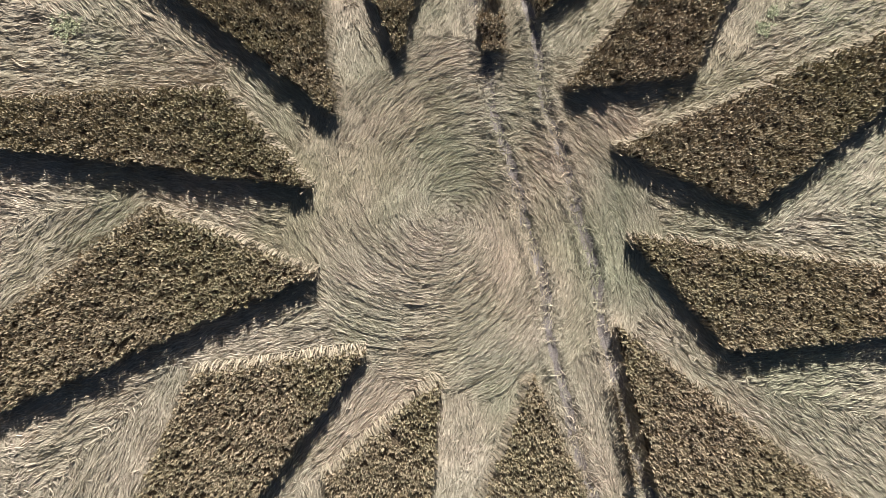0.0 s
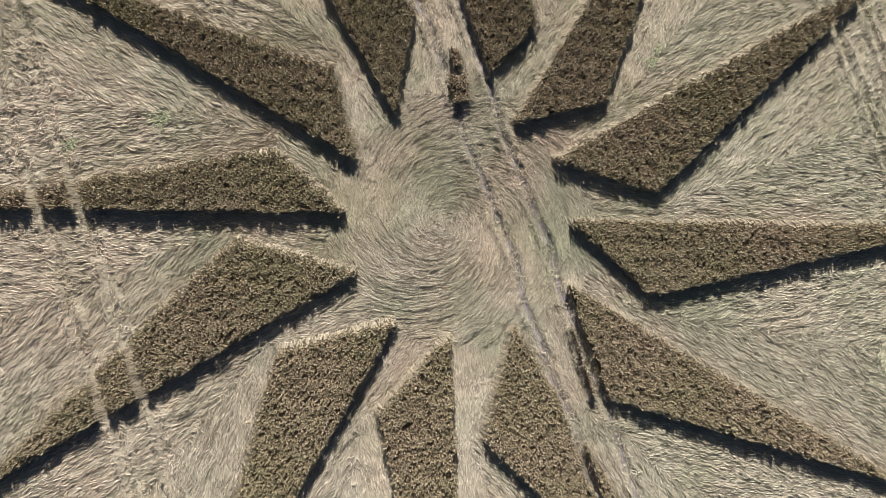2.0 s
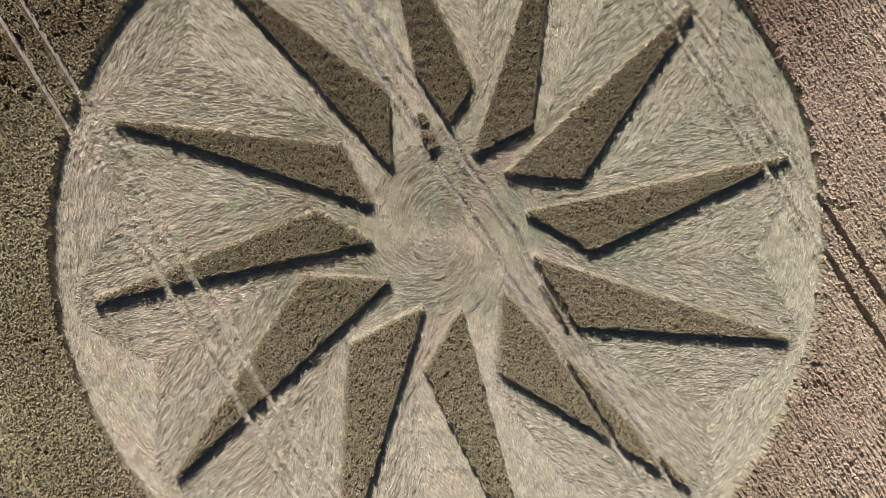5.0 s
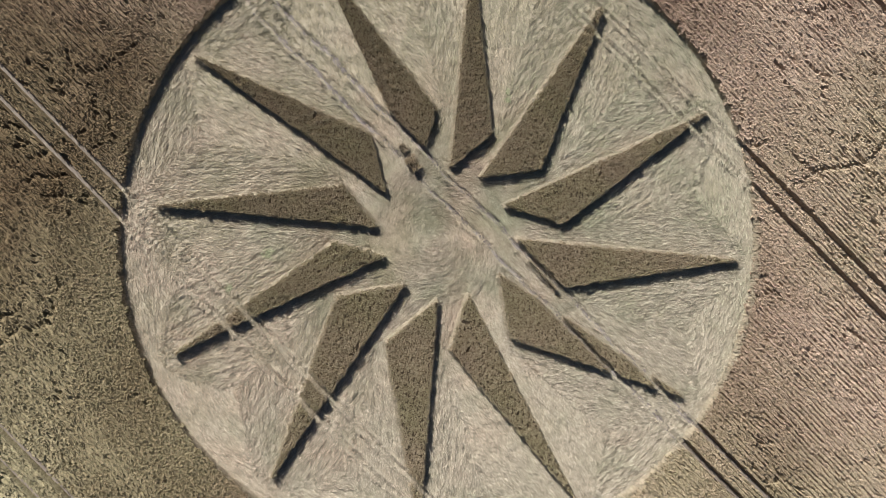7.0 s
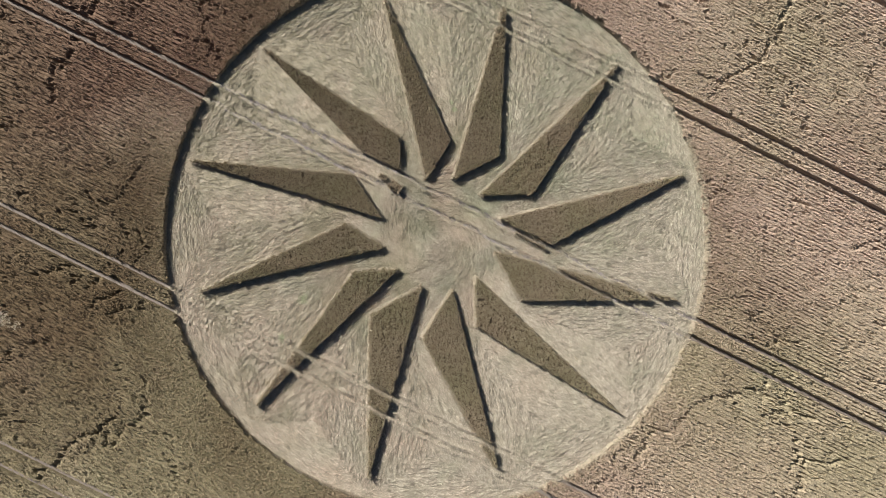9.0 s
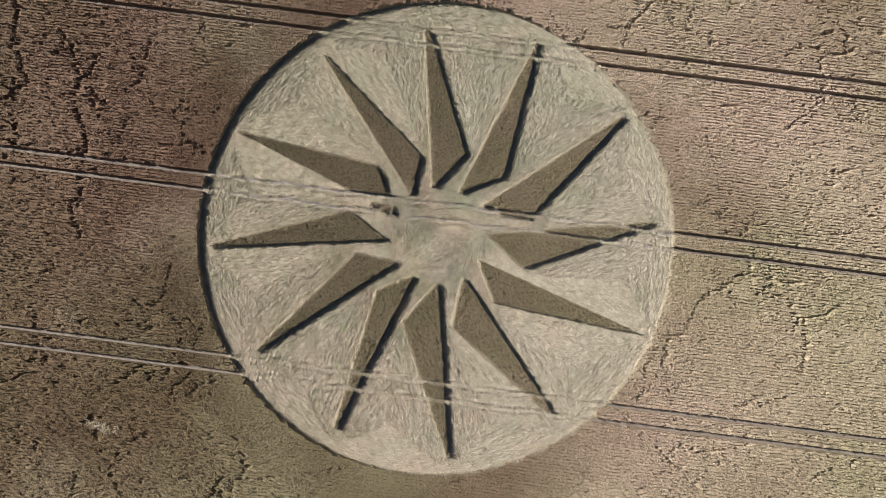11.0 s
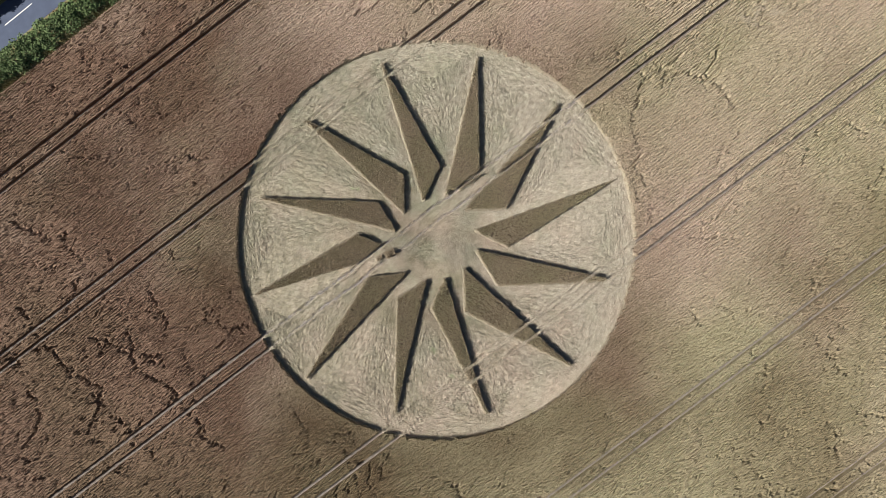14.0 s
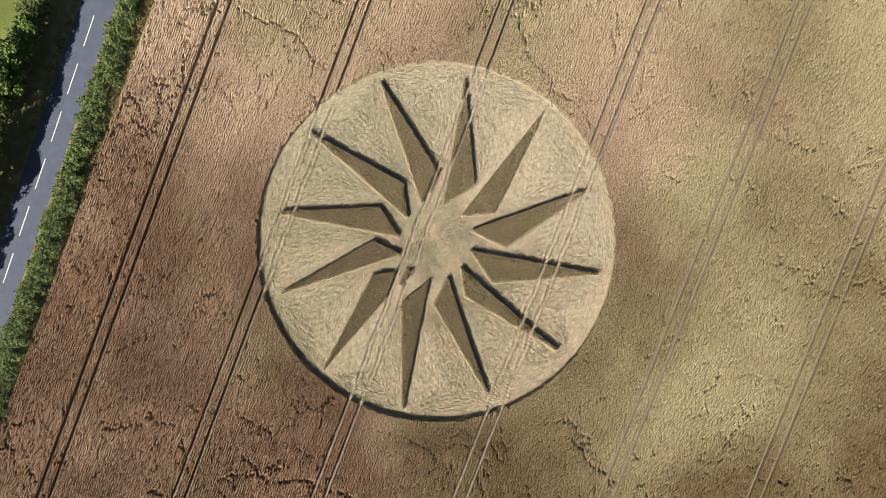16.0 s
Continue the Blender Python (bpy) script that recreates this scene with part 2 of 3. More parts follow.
gz -= 0.3 * (rng.random(gx.shape) < 0.07) + 0.03 * waves(gx, gy, 0.7, 69)
gaps = np.random.default_rng(23)
# Trodden trails through the standing wheat, as the corners of their way.
NEAR_TRAILS = [
    [(-0.3, 42.8), (-0.5, 40.2), (2.6, 36.8), (6.1, 35.1), (8.7, 33.7), (10.1, 31.2)], [(-0.5, 40.4), (-0.5, 45.0), (-0.6, 49)],
    [(10.8, 31.0), (13.1, 29.9), (18.0, 29.5)], [(-28.8, 21.2), (-34.3, 23.4), (-39.6, 25.2), (-48.1, 25.3)],
    [(-31.0, 18.7), (-31.9, 22.4)], [(-28.1, 14.1), (-30.5, 15.9)], [(-32.1, 10.6), (-29, 13.4)], [(26.1, -38.6), (23.6, -36.2), (22.5, -28.5)],
    [(26.3, -31.0), (22.9, -29.4)], [(14.7, -38.2), (15.2, -35.2), (9.2, -34.1)], [(16.5, -31.1), (24.8, -32.9)], [(39.1, -22.2), (33.8, -18.7)],
]
FAR_TRAILS = [
    [(1.5, 54.4), (5.2, 50.2), (10.9, 49.5)], [(14.9, 45.8), (17.0, 42.0)], [(-17.2, -48.3), (-12.2, -51.1), (-4.4, -48.0), (4.4, -48.5), (8.3, -46.8)],
    [(-20.7, -41.9), (-15.8, -42.3), (-12.2, -44.3)], [(-18.4, -53.4), (-11.9, -50.6)], [(35.4, -22.4), (41.9, -25.5), (45.8, -27.0)],
    [(37.1, 46.6), (41.6, 42.2)], [(-42.8, -54.5), (-36.6, -50.2)], [(-30.5, -61.7), (-21.3, -60.6), (-16, -60.2), (-11.5, -57.7), (-6.3, -63)],
    [(-18.8, -68.1), (-13.7, -68.7), (-10.3, -73.4)],
]
FINE = 0.1                        # grain of the map of gaps
gap_map = np.zeros((int(200 / FINE), int(170 / FINE)), bool)


def tread(px, py, wide):
    """Open a gap in the standing wheat round one place."""
    k = max(1, round(wide / FINE))
    i, j = int((py + 100) / FINE), int((aside(px, py) - EDGE) / FINE)
    if k <= i < gap_map.shape[0] - k and k <= j < gap_map.shape[1] - k:
        gap_map[i - k + 1:i + k, j - k + 1:j + k] = True


def untrod(x, y):
    i = np.clip(((y + 100) / FINE).astype(int), 0, gap_map.shape[0] - 1)
    j = np.clip(((aside(x, y) - EDGE) / FINE).astype(int), 0, gap_map.shape[1] - 1)
    return ~gap_map[i, j]


def trail(px, py, a, reach, wide, forks=0.05):
    """A jagged gap that runs on in short straight bits and now and then forks."""
    done = 0.0
    while done < reach:
        bit = gaps.uniform(0.25, 1.0)
        turn = a + gaps.normal(0, 0.45)
        if gaps.random() < 0.86:
            for k in range(int(bit / 0.08) + 1):
                tread(px + 0.08 * k * math.cos(turn), py + 0.08 * k * math.sin(turn), wide * gaps.choice((0.5, 1.0, 1.0, 1.6)))
        px, py, done = px + bit * math.cos(turn), py + bit * math.sin(turn), done + bit
        if gaps.random() < forks * bit * 2:
            trail(px, py, a + gaps.choice((-1, 1)) * gaps.uniform(0.6, 1.3), reach * 0.3, wide, 0)


for way in NEAR_TRAILS + FAR_TRAILS:
    for p, q in zip(way, way[1:]):
        reach = math.hypot(q[0] - p[0], q[1] - p[1])
        shift = 0.0
        for k in range(int(reach / 0.1)):
            u = k * 0.1 / reach
            if k % 6 == 0:
                slide = gaps.uniform(-0.07, 0.07) - 0.02 * shift
            shift += slide
            tread(p[0] + (q[0] - p[0]) * u - (q[1] - p[1]) / reach * shift, p[1] + (q[1] - p[1]) * u + (q[0] - p[0]) / reach * shift, gaps.choice((0.1, 0.2, 0.2, 0.2)))
            if gaps.random() < 0.012:
                trail(p[0] + (q[0] - p[0]) * u, p[1] + (q[1] - p[1]) * u, gaps.uniform(0, 6.3), gaps.uniform(0.6, 2.5), 0.12)
for _ in range(9):
    trail(gaps.normal(11.8, 0.6), gaps.normal(31.9, 0.6), gaps.uniform(0, 6.3), gaps.uniform(0.4, 1.3), 0.2)
for cx, cy in ((31.6, -39.3), (1.2, 60.5), (0.9, 63.5)):
    for _ in range(5):
        trail(gaps.normal(cx, 0.7), gaps.normal(cy, 0.7), gaps.uniform(0, 6.3), gaps.uniform(0.4, 1.6), 0.2)
for _ in range(800):
    px, py, a = gaps.uniform(-62, 92), gaps.uniform(-90, 84), gaps.uniform(0, 2 * np.pi)
    if gaps.random() < 0.25:
        trail(px, py, a, gaps.uniform(3, 11), 0.13, 0.07)
    else:
        trail(px, py, a, gaps.uniform(0.3, 1.8), 0.13)
gz = np.where(in_rut, 0.03 + rng.uniform(0, 0.03, gx.shape), np.where(untrod(gx, gy), gz, 0.24 + rng.uniform(-0.12, 0.12, gx.shape)))
far = np.hypot(gx, gy)
rim = rim_at(gx, gy)
within = far < rim
scale = np.where(within, rim / np.maximum(far, 0.1), 1.0)
edge_x, edge_y = gx * scale, gy * scale
index = np.arange(gx.size).reshape(gx.shape)
quads = np.stack([index[:-1, :-1], index[:-1, 1:], index[1:, 1:], index[1:, :-1]], -1).reshape(-1, 4)
hidden = within.ravel()
quads = quads[~hidden[quads].all(1) & (far.ravel()[quads] < 94).any(1)]
points = np.stack([edge_x.ravel(), edge_y.ravel(), np.where(hidden, 0.0, gz.ravel())], -1)
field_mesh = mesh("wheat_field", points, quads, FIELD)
field_mesh.materials.append(SOIL)
field_mesh.polygons.foreach_set("material_index", in_rut.ravel()[quads].all(1).astype(np.int32))
field = tagged(new("wheat_field", field_mesh), "ripe brown wheat field crossed by straight tramlines", "wheat field", kind="structure")


def scatter(count, x0, x1, y0, y1):
    return rng.uniform(x0, x1, count), rng.uniform(y0, y1, count)


ring_r, ring_a = scatter(38000, RING - 0.2, RING + 6, 0, 2 * np.pi)
su, sy = np.concatenate([scatter(250000, EDGE, 92, -88, 86), scatter(80000, -47, 47, -47, 47), (ring_r * np.cos(ring_a), ring_r * np.sin(ring_a))], 1)
keep = np.hypot(su, sy) < 92
su, sy = su[keep], sy[keep]
su = np.where(rng.random(len(su)) < 0.6, np.floor((su - EDGE) / ROWS_APART) * ROWS_APART + EDGE + 0.2 + rng.normal(0, 0.07, len(su)), su)
sx = su + SLANT * sy
keep = (np.hypot(sx, sy) > rim_at(sx, sy)) & untrod(sx, sy) 
keep &= rut_off(sx, sy) > RUT + 0.03 + 0.12 * waves(sx, sy, 1.1, 63) * (waves(sx, sy, 5, 64) > -0.2)
sx, sy = sx[keep], sy[keep]
v, f = tufts(sx, sy, HIGH - 0.13 - 0.03 * waves(sx, sy, 0.7, 69) + rng.normal(0, 0.035, len(sx)), 0.16, 0.15, 2, 0.5)
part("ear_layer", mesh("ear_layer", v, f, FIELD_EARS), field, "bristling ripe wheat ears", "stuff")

# Beyond, the same field goes on as far as the next boundary.
wide = np.arange(-36, 37) * 4.0
bx, by = (g.ravel() for g in np.meshgrid(wide[wide > EDGE + 4], wide))
across_count = int((wide > EDGE + 4).sum())
bi = np.arange(len(bx)).reshape(-1, across_count)
quads = np.stack([bi[:-1, :-1], bi[:-1, 1:], bi[1:, 1:], bi[1:, :-1]], -1).reshape(-1, 4)
quads = quads[(np.hypot(bx, by)[quads] > 88).all(1)]
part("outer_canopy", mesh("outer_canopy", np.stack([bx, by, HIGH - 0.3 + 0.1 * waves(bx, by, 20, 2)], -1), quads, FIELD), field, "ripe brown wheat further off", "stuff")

# Pale stalks lean over both sides of every rut.
heads = []
for line in LINES:
    for rut in (line - GAUGE, line + GAUGE):
        for side in (-1, 1):
            n = 1500
            yy = rng.uniform(-88, 84, n)
            foot = np.stack([rut + SLANT * yy + side * (RUT - 0.02 + rng.uniform(-0.1, 0.06, n)), yy, np.full(n, 0.02)], -1)
            head = foot + np.stack([side * rng.uniform(-0.12, 0.16, n), rng.normal(0, 0.08, n), rng.uniform(0.3, 0.8, n)], -1)
            away = np.hypot(foot[:, 0], foot[:, 1]) > RING + 0.3
            half = np.array([0.0, 0.028, 0.0])
            heads.append(np.stack([foot - half, foot + half, head + half, head - half], 1)[away])
v = np.concatenate(heads).reshape(-1, 3)
part("rut_fringe", mesh("rut_fringe", v, np.arange(len(v)).reshape(-1, 4), FIELD_EARS), field, "pale straw stalks along the ruts", "stuff")

# ---- the floor of the round: laid straw ----
# The lay follows the nearest edge of an arm or of the rim; at the hub it swirls.
SEGMENTS = [(t[i], t[(i + 1) % 3]) for t in CORNERS.values() for i in range(3)]


def lay(x, y):
    """The straw's direction, its distance from the two nearest edges, and its place across and along the lay."""
    second = np.full_like(x, 99.0)
    best, way = RING - np.hypot(x, y), np.arctan2(y, x) + np.pi / 2
    along = np.arctan2(y, x) * RING
    for k, (p, q) in enumerate(SEGMENTS):
        d = q - p
        reach = math.sqrt(d @ d)
        u = np.clip(((x - p[0]) * d[0] + (y - p[1]) * d[1]) / (d @ d), 0, 1)
        off = np.hypot(x - p[0] - u * d[0], y - p[1] - u * d[1])
        way = np.where(off < best, math.atan2(d[1], d[0]), way)
        along = np.where(off < best, u * reach + 53.0 * k, along)
        second = np.where(off < best, best, np.minimum(second, off))
        best = np.minimum(off, best)
    hub = np.hypot(x, y) < 7.4 + 0.5 * waves(x, y, 3, 12)
    turn, far = np.arctan2(y, x - 0.95), np.hypot(x - 0.95, y)
    across = np.where(hub, 5.5 * (np.log(far + 0.3) + 0.365 * turn), best)
    return np.where(hub, turn + np.pi / 2 + 0.35, way), best, second, across, np.where(hub, turn * (1.5 + 0.5 * far), along)


def rut_wander(y, line):
    return 0.12 * np.sin(y * 0.55 + line) + 0.07 * np.sin(y * 1.3 + 2 * line)


def rut_distance(x, y):
    return np.min([np.abs(aside(x, y) - line - s * GAUGE - rut_wander(y, line)) for line in LINES[1:4] for s in (-1, 1)], 0)


def combed(across, along):
    """Locks of straw: narrow across the lay and long along it."""
    return 0.6 * waves(across * 1.7, along * 0.42, 1.0, 51) + 0.55 * waves(across * 3.6, along * 0.8, 1.0, 52)


def relief(x, y, fall=None):
    across, along = fall or lay(x, y)[3:]
    off = rut_distance(x, y)
    bank = 0.19 * np.exp(-((off - 0.4) / 0.18) ** 2) * np.clip(0.75 + 0.5 * waves(x, y, 3.1, 53), 0.1, 1.3) - 0.05 * np.exp(-(off / 0.2) ** 2)
    swath = waves(across * 0.7, along * 0.3, 1.0, 54)
    return 0.12 + 0.042 * combed(across, along) + np.where(np.hypot(x, y) < 8, 0.018, 0.035) * swath + 0.02 * waves(x, y, 1.3, 16) + bank


def strands(x, y, length, width):
    way, _, _, across, along = lay(x, y)
    n = len(x)
    off = rut_distance(x, y)
    mess = 0.11 + 0.5 * np.exp(-((x - 0.95) ** 2 + y ** 2) / 1.2) + 0.4 * (off < 0.6) + 0.5 * (rng.random(n) < 0.06)
    way = way + 0.2 * waves(x, y, 2.4, 15) + 0.14 * waves(x, y, 0.9, 17) + rng.normal(0, 1, n) * mess
    half, w = length * rng.uniform(0.5, 1.3, n) / 2, width * rng.uniform(0.6, 1.4, n)
    z = relief(x, y, (across, along)) + rng.uniform(-0.01, 0.05, n)
    c, s, bend = np.cos(way), np.sin(way), rng.normal(0, 0.05, n) * length
    mx, my = x - bend * s, y + bend * c
    pitch, roll = rng.normal(0, 0.035, n), rng.normal(0, 0.8, n) * w
    v = np.stack([
        np.stack([x - half * c, y - half * s, z - 0.01 - pitch], -1), np.stack([mx + w * s, my - w * c, z + roll], -1),
        np.stack([x + half * c, y + half * s, z - 0.01 + pitch], -1), np.stack([mx - w * s, my + w * c, z - roll], -1)], 1)
    return v.reshape(-1, 3), np.arange(n * 4).reshape(-1, 4)


SPOKES = 420
rings = np.concatenate([[0.0], np.linspace(0.25, RING + 0.15, 150)])
spokes = np.linspace(0, 2 * np.pi, SPOKES, endpoint=False)
rr, aa = np.meshgrid(rings, spokes, indexing="ij")
fx, fy = rr * np.cos(aa), rr * np.sin(aa)
fz = relief(fx, fy) - 0.02
ids = np.arange(rr.size).reshape(rr.shape)
quads = np.stack([ids[:-1], ids[1:], np.roll(ids, -1, 1)[1:], np.roll(ids, -1, 1)[:-1]], -1).reshape(-1, 4)[SPOKES:]
floor = tagged(new("flattened_wheat", mesh("flattened_wheat", np.stack([fx, fy, fz], -1).reshape(-1, 3), quads, MAT)), "pale flattened wheat laid in sweeping bands", "flattened crop", kind="structure")

for line in LINES[2:3]:
    for side in (-1, 1):
        yy = np.arange(-math.sqrt(RING**2 - line**2), math.sqrt(RING**2 - line**2), 0.3)
        mid, w = line + SLANT * yy + side * GAUGE + rut_wander(yy, line), 0.2 + 0.07 * rng.normal(size=len(yy))
        v = np.concatenate([np.stack([mid + k * w, yy, relief(mid + k * w, yy) + 0.012], -1) for k in (-1, 0, 1)])
        k, m = np.arange(len(yy) - 1), len(yy)
        f = np.concatenate([np.stack([k + o, k + o + m, k + o + m + 1, k + o + 1], -1) for o in (0, m)])
        part("wheel_rut", mesh("wheel_rut", v, f, RUT_SOIL), floor, "bare grey soil of a wheel rut")


def open_floor(x, y):
    ok = np.hypot(x, y) < RING + 0.1
    for _, p in BLOCKS:
        ok &= ~inside(p, x, y, 0.1)
    return ok


bands = [(165000, 0, 8.5, 0.33, 0.0105), (3000, 0, 8.5, 0.9, 0.016), (190000, 8.5, 16, 0.38, 0.0125), (4000, 8.5, 16, 0.9, 0.016), (300000, 16, RING, 0.44, 0.0135), (5000, 16, RING, 0.9, 0.019)]
lx, ly, long, wide = [], [], [], []
for count, r0, r1, length, width in bands:
    r, a = np.sqrt(rng.uniform(r0 ** 2, r1 ** 2, count)), rng.uniform(0, 2 * np.pi, count)
    lx, ly = np.append(lx, r * np.cos(a)), np.append(ly, r * np.sin(a))
    long, wide = np.append(long, np.full(count, length)), np.append(wide, np.full(count, width))
worn = rut_distance(lx, ly)
_, _, _, across, along = lay(lx, ly)
keep = open_floor(lx, ly) & (combed(across, along) > -1.3 + 0.4 * rng.normal(size=len(lx)))
keep &= (worn > 0.24) | (rng.random(len(lx)) < np.where(np.abs(aside(lx, ly) - LINES[2]) < 2, 0.35, 0.7) + 0.45 * waves(lx, ly, 5, 31))
lx, ly, long, wide = lx[keep], ly[keep], long[keep], wide[keep]
v, f = strands(lx, ly, long, wide)
part("straw_layer", mesh("straw_layer", v, f, LAID), floor, "flattened pale straw stalks", "stuff")

# Ragged wisps stand up where two lays meet, along the old ruts and here and there.
wx, wy = scatter(60000, -RING, RING, -RING, RING)
_, near, next_near, _, _ = lay(wx, wy)
rut_side = rut_distance(wx, wy)
meet = (next_near - near < 0.35) & (near > 0.8) & (np.hypot(wx, wy) > 9)
keep = open_floor(wx, wy) & (np.hypot(wx, wy) < RING - 0.2)
keep &= (meet & (rng.random(len(wx)) < 0.35)) | ((rut_side < 0.5) & (rng.random(len(wx)) < 0.4))
wx, wy = wx[keep], wy[keep]
v, f = tufts(wx, wy, np.full(len(wx), 0.1), 0.34, 0.2, 8, 0.05)
part("wisp_layer", mesh("wisp_layer", v, f, LAID), floor, "ragged half-lifted straw wisps", "stuff")

# ---- the standing blocks of the star ----


def block(name, poly):
    """A standing block of wheat: a mass of stalks coloured dark for the shade under its ears, upright stalks along its
    sides and ears on top.
    """
    middle = poly.mean(0)
    base = middle
    local = poly - base
    sides = []
    for p, q in zip(local, np.roll(local, -1, 0)):
        n = max(2, int(np.linalg.norm(q - p) / 0.3))
        sides += [p + (q - p) * k / n for k in range(n)]
    rim = np.array(sides)
    n = len(rim)
    inward = -rim / (np.linalg.norm(rim, axis=1, keepdims=True) + 1e-6)
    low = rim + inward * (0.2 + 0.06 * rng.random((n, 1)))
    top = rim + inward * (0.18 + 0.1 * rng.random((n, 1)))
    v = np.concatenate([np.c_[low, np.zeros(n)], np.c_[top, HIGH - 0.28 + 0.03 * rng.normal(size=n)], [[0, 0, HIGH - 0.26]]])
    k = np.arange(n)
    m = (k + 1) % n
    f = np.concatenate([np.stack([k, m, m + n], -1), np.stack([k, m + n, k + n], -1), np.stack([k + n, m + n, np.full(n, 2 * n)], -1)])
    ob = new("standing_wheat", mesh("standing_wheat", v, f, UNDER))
    ob.location = (*base, 0)
    tagged(ob, "standing block of ripe brown wheat with ragged edges", "standing crop", "arms of the wheat star")
    lo, hi = local.min(0), local.max(0)
    count = int((hi[0] - lo[0]) * (hi[1] - lo[1]) * 175)
    ex, ey = scatter(count, lo[0], hi[0], lo[1], hi[1])
    wx, wy = ex + base[0], ey + base[1]
    keep = inside(local, ex + 0.1 * waves(wx, wy, 1.1, 24) + 0.08 * waves(wx, wy, 0.4, 25), ey + 0.1 * waves(wx, wy, 1.1, 26) + 0.08 * waves(wx, wy, 0.4, 27), 0.0)
    keep &= waves(wx, wy, 0.45, 28) > -0.85
    for _ in range(int(abs(area(local)) / 14)):
        hx, hy, a = rng.uniform(lo[0], hi[0]), rng.uniform(lo[1], hi[1]), rng.uniform(0, np.pi)
        u, w = (ex - hx) * math.cos(a) + (ey - hy) * math.sin(a), (ey - hy) * math.cos(a) - (ex - hx) * math.sin(a)
        keep &= (u / rng.uniform(0.2, 0.7)) ** 2 + (w / rng.uniform(0.08, 0.2)) ** 2 > 1
    ex, ey, wx, wy = ex[keep], ey[keep], wx[keep], wy[keep]
    v, f = tufts(ex, ey, HIGH - 0.2 + 0.07 * waves(wx, wy, 0.9, 21) + rng.normal(0, 0.03, len(ex)), 0.095, 0.2, 4, 0.36)
    part("ear_canopy", mesh("ear_canopy", v, f, EARS), ob, "dense drooping brown wheat ears", "stuff")
    stalks = []
    for p, q in zip(local, np.roll(local, -1, 0)):
        run = np.linalg.norm(q - p)
        d = (q - p) / max(run, 1e-6)
        out = np.array([d[1], -d[0]])
        # Sun-facing sides get a denser pale skirt, added for their lit look.
        lit = float(out @ np.array(SUN_FROM)) > 0.1
        m = int(run * (120 if lit else 34))
        u = rng.random((m, 1))
        foot = p + (q - p) * u + out * rng.uniform(-0.12, 0.05 if not lit else 0.42, (m, 1))
        head = foot - out * (rng.uniform(0.05, 0.5, (m, 1)) if lit else rng.uniform(-0.14, 0.06, (m, 1))) + d * rng.normal(0, 0.06, (m, 1))
        wide = d * (0.012 if lit else 0.016) * rng.uniform(0.6, 1.5, (m, 1))
        h = HIGH * rng.uniform(0.3 if lit else 0.55, 1.02, m)
        stalks.append(np.stack([np.c_[foot - wide, np.zeros(m)], np.c_[foot + wide, np.zeros(m)], np.c_[head + wide * 0.9, h], np.c_[head - wide * 0.9, h]], 1))
    v = np.concatenate(stalks).reshape(-1, 3)
    part("stalk_fringe", mesh("stalk_fringe", v, np.arange(len(v)).reshape(-1, 4), STALK), ob, "pale upright straw stalks", "stuff")
    return ob


for name, poly in BLOCKS:
    block(name, poly)

# Stalks round the rim of the round.
n = 18000
a = rng.uniform(0, 2 * np.pi, n)
r = RING + rng.uniform(-0.2, 0.2, n) - rng.uniform(0, 0.3, n) * np.clip(np.sin(a), 0, 1)
h = rng.uniform(0.5, 1.0, n) * HIGH
lean = rng.normal(0.02, 0.12, n) + rng.uniform(0, 0.35, n) * np.clip(np.sin(a), 0, 1)
foot = np.stack([r * np.cos(a), r * np.sin(a), np.zeros(n)], -1)
head = np.stack([(r + lean) * np.cos(a), (r + lean) * np.sin(a), h], -1)
side = np.stack([-np.sin(a), np.cos(a), np.zeros(n)], -1) * 0.015
v = np.stack([foot - side, foot + side, head + side, head - side], 1).reshape(-1, 3)
clear = rut_off(foot[:, 0], foot[:, 1]) > RUT
f = np.arange(len(v)).reshape(-1, 4)[clear]
part("rim_fringe", mesh("rim_fringe", v, f, STALK), field, "pale cut-edge straw stalks", "stuff")

# ---- the road, its verges and hedges ----
ROAD_X, ROAD_SLANT, ROAD_HALF = -71.85, -0.0417, 3.2


def road_at(y, off):
    return ROAD_X + ROAD_SLANT * y + off


def ribbon(name, offs, y0, y1, z, mat, step=4.0, jitter=0.0):
    yy = np.arange(y0, y1 + step, step)
    left = np.stack([road_at(yy, offs[0]) + rng.normal(0, jitter, len(yy)), yy, np.full(len(yy), z)], -1)
    right = np.stack([road_at(yy, offs[1]) + rng.normal(0, jitter, len(yy)), yy, np.full(len(yy), z)], -1)
    k = np.arange(len(yy) - 1)
    n = len(yy)
    return mesh(name, np.concatenate([left, right]), np.stack([k, k + n, k + n + 1, k + 1], -1), mat)


road = tagged(new("road", ribbon("road", (-ROAD_HALF, ROAD_HALF), -400, 400, 0.03, ASPHALT)), "grey asphalt country road with a broken centre line", "road", kind="structure")
dash = ribbon("dash", (-0.07, 0.07), -2.9, 2.9, 0.0, PAINT, step=5.8)
DASH_FIRST, DASH_EVERY = 11.45, 9.14
for k in range(-14, 12):
    y = DASH_FIRST + DASH_EVERY * k
    ob = part("centre_line", dash, road)
    ob.location = (ROAD_SLANT * y, y, 0.036)
tagged(new("meadow", ribbon("meadow", (-400, -10.4), -400, 400, 0.05, GRASS, jitter=0.4)), "green meadow grass beyond the road", "meadow", kind="structure")
tagged(new("verge", ribbon("verge", (-12.0, -ROAD_HALF), -400, 400, 0.02, VERGE)), "rough grass verge beside the road", "verge", kind="structure")
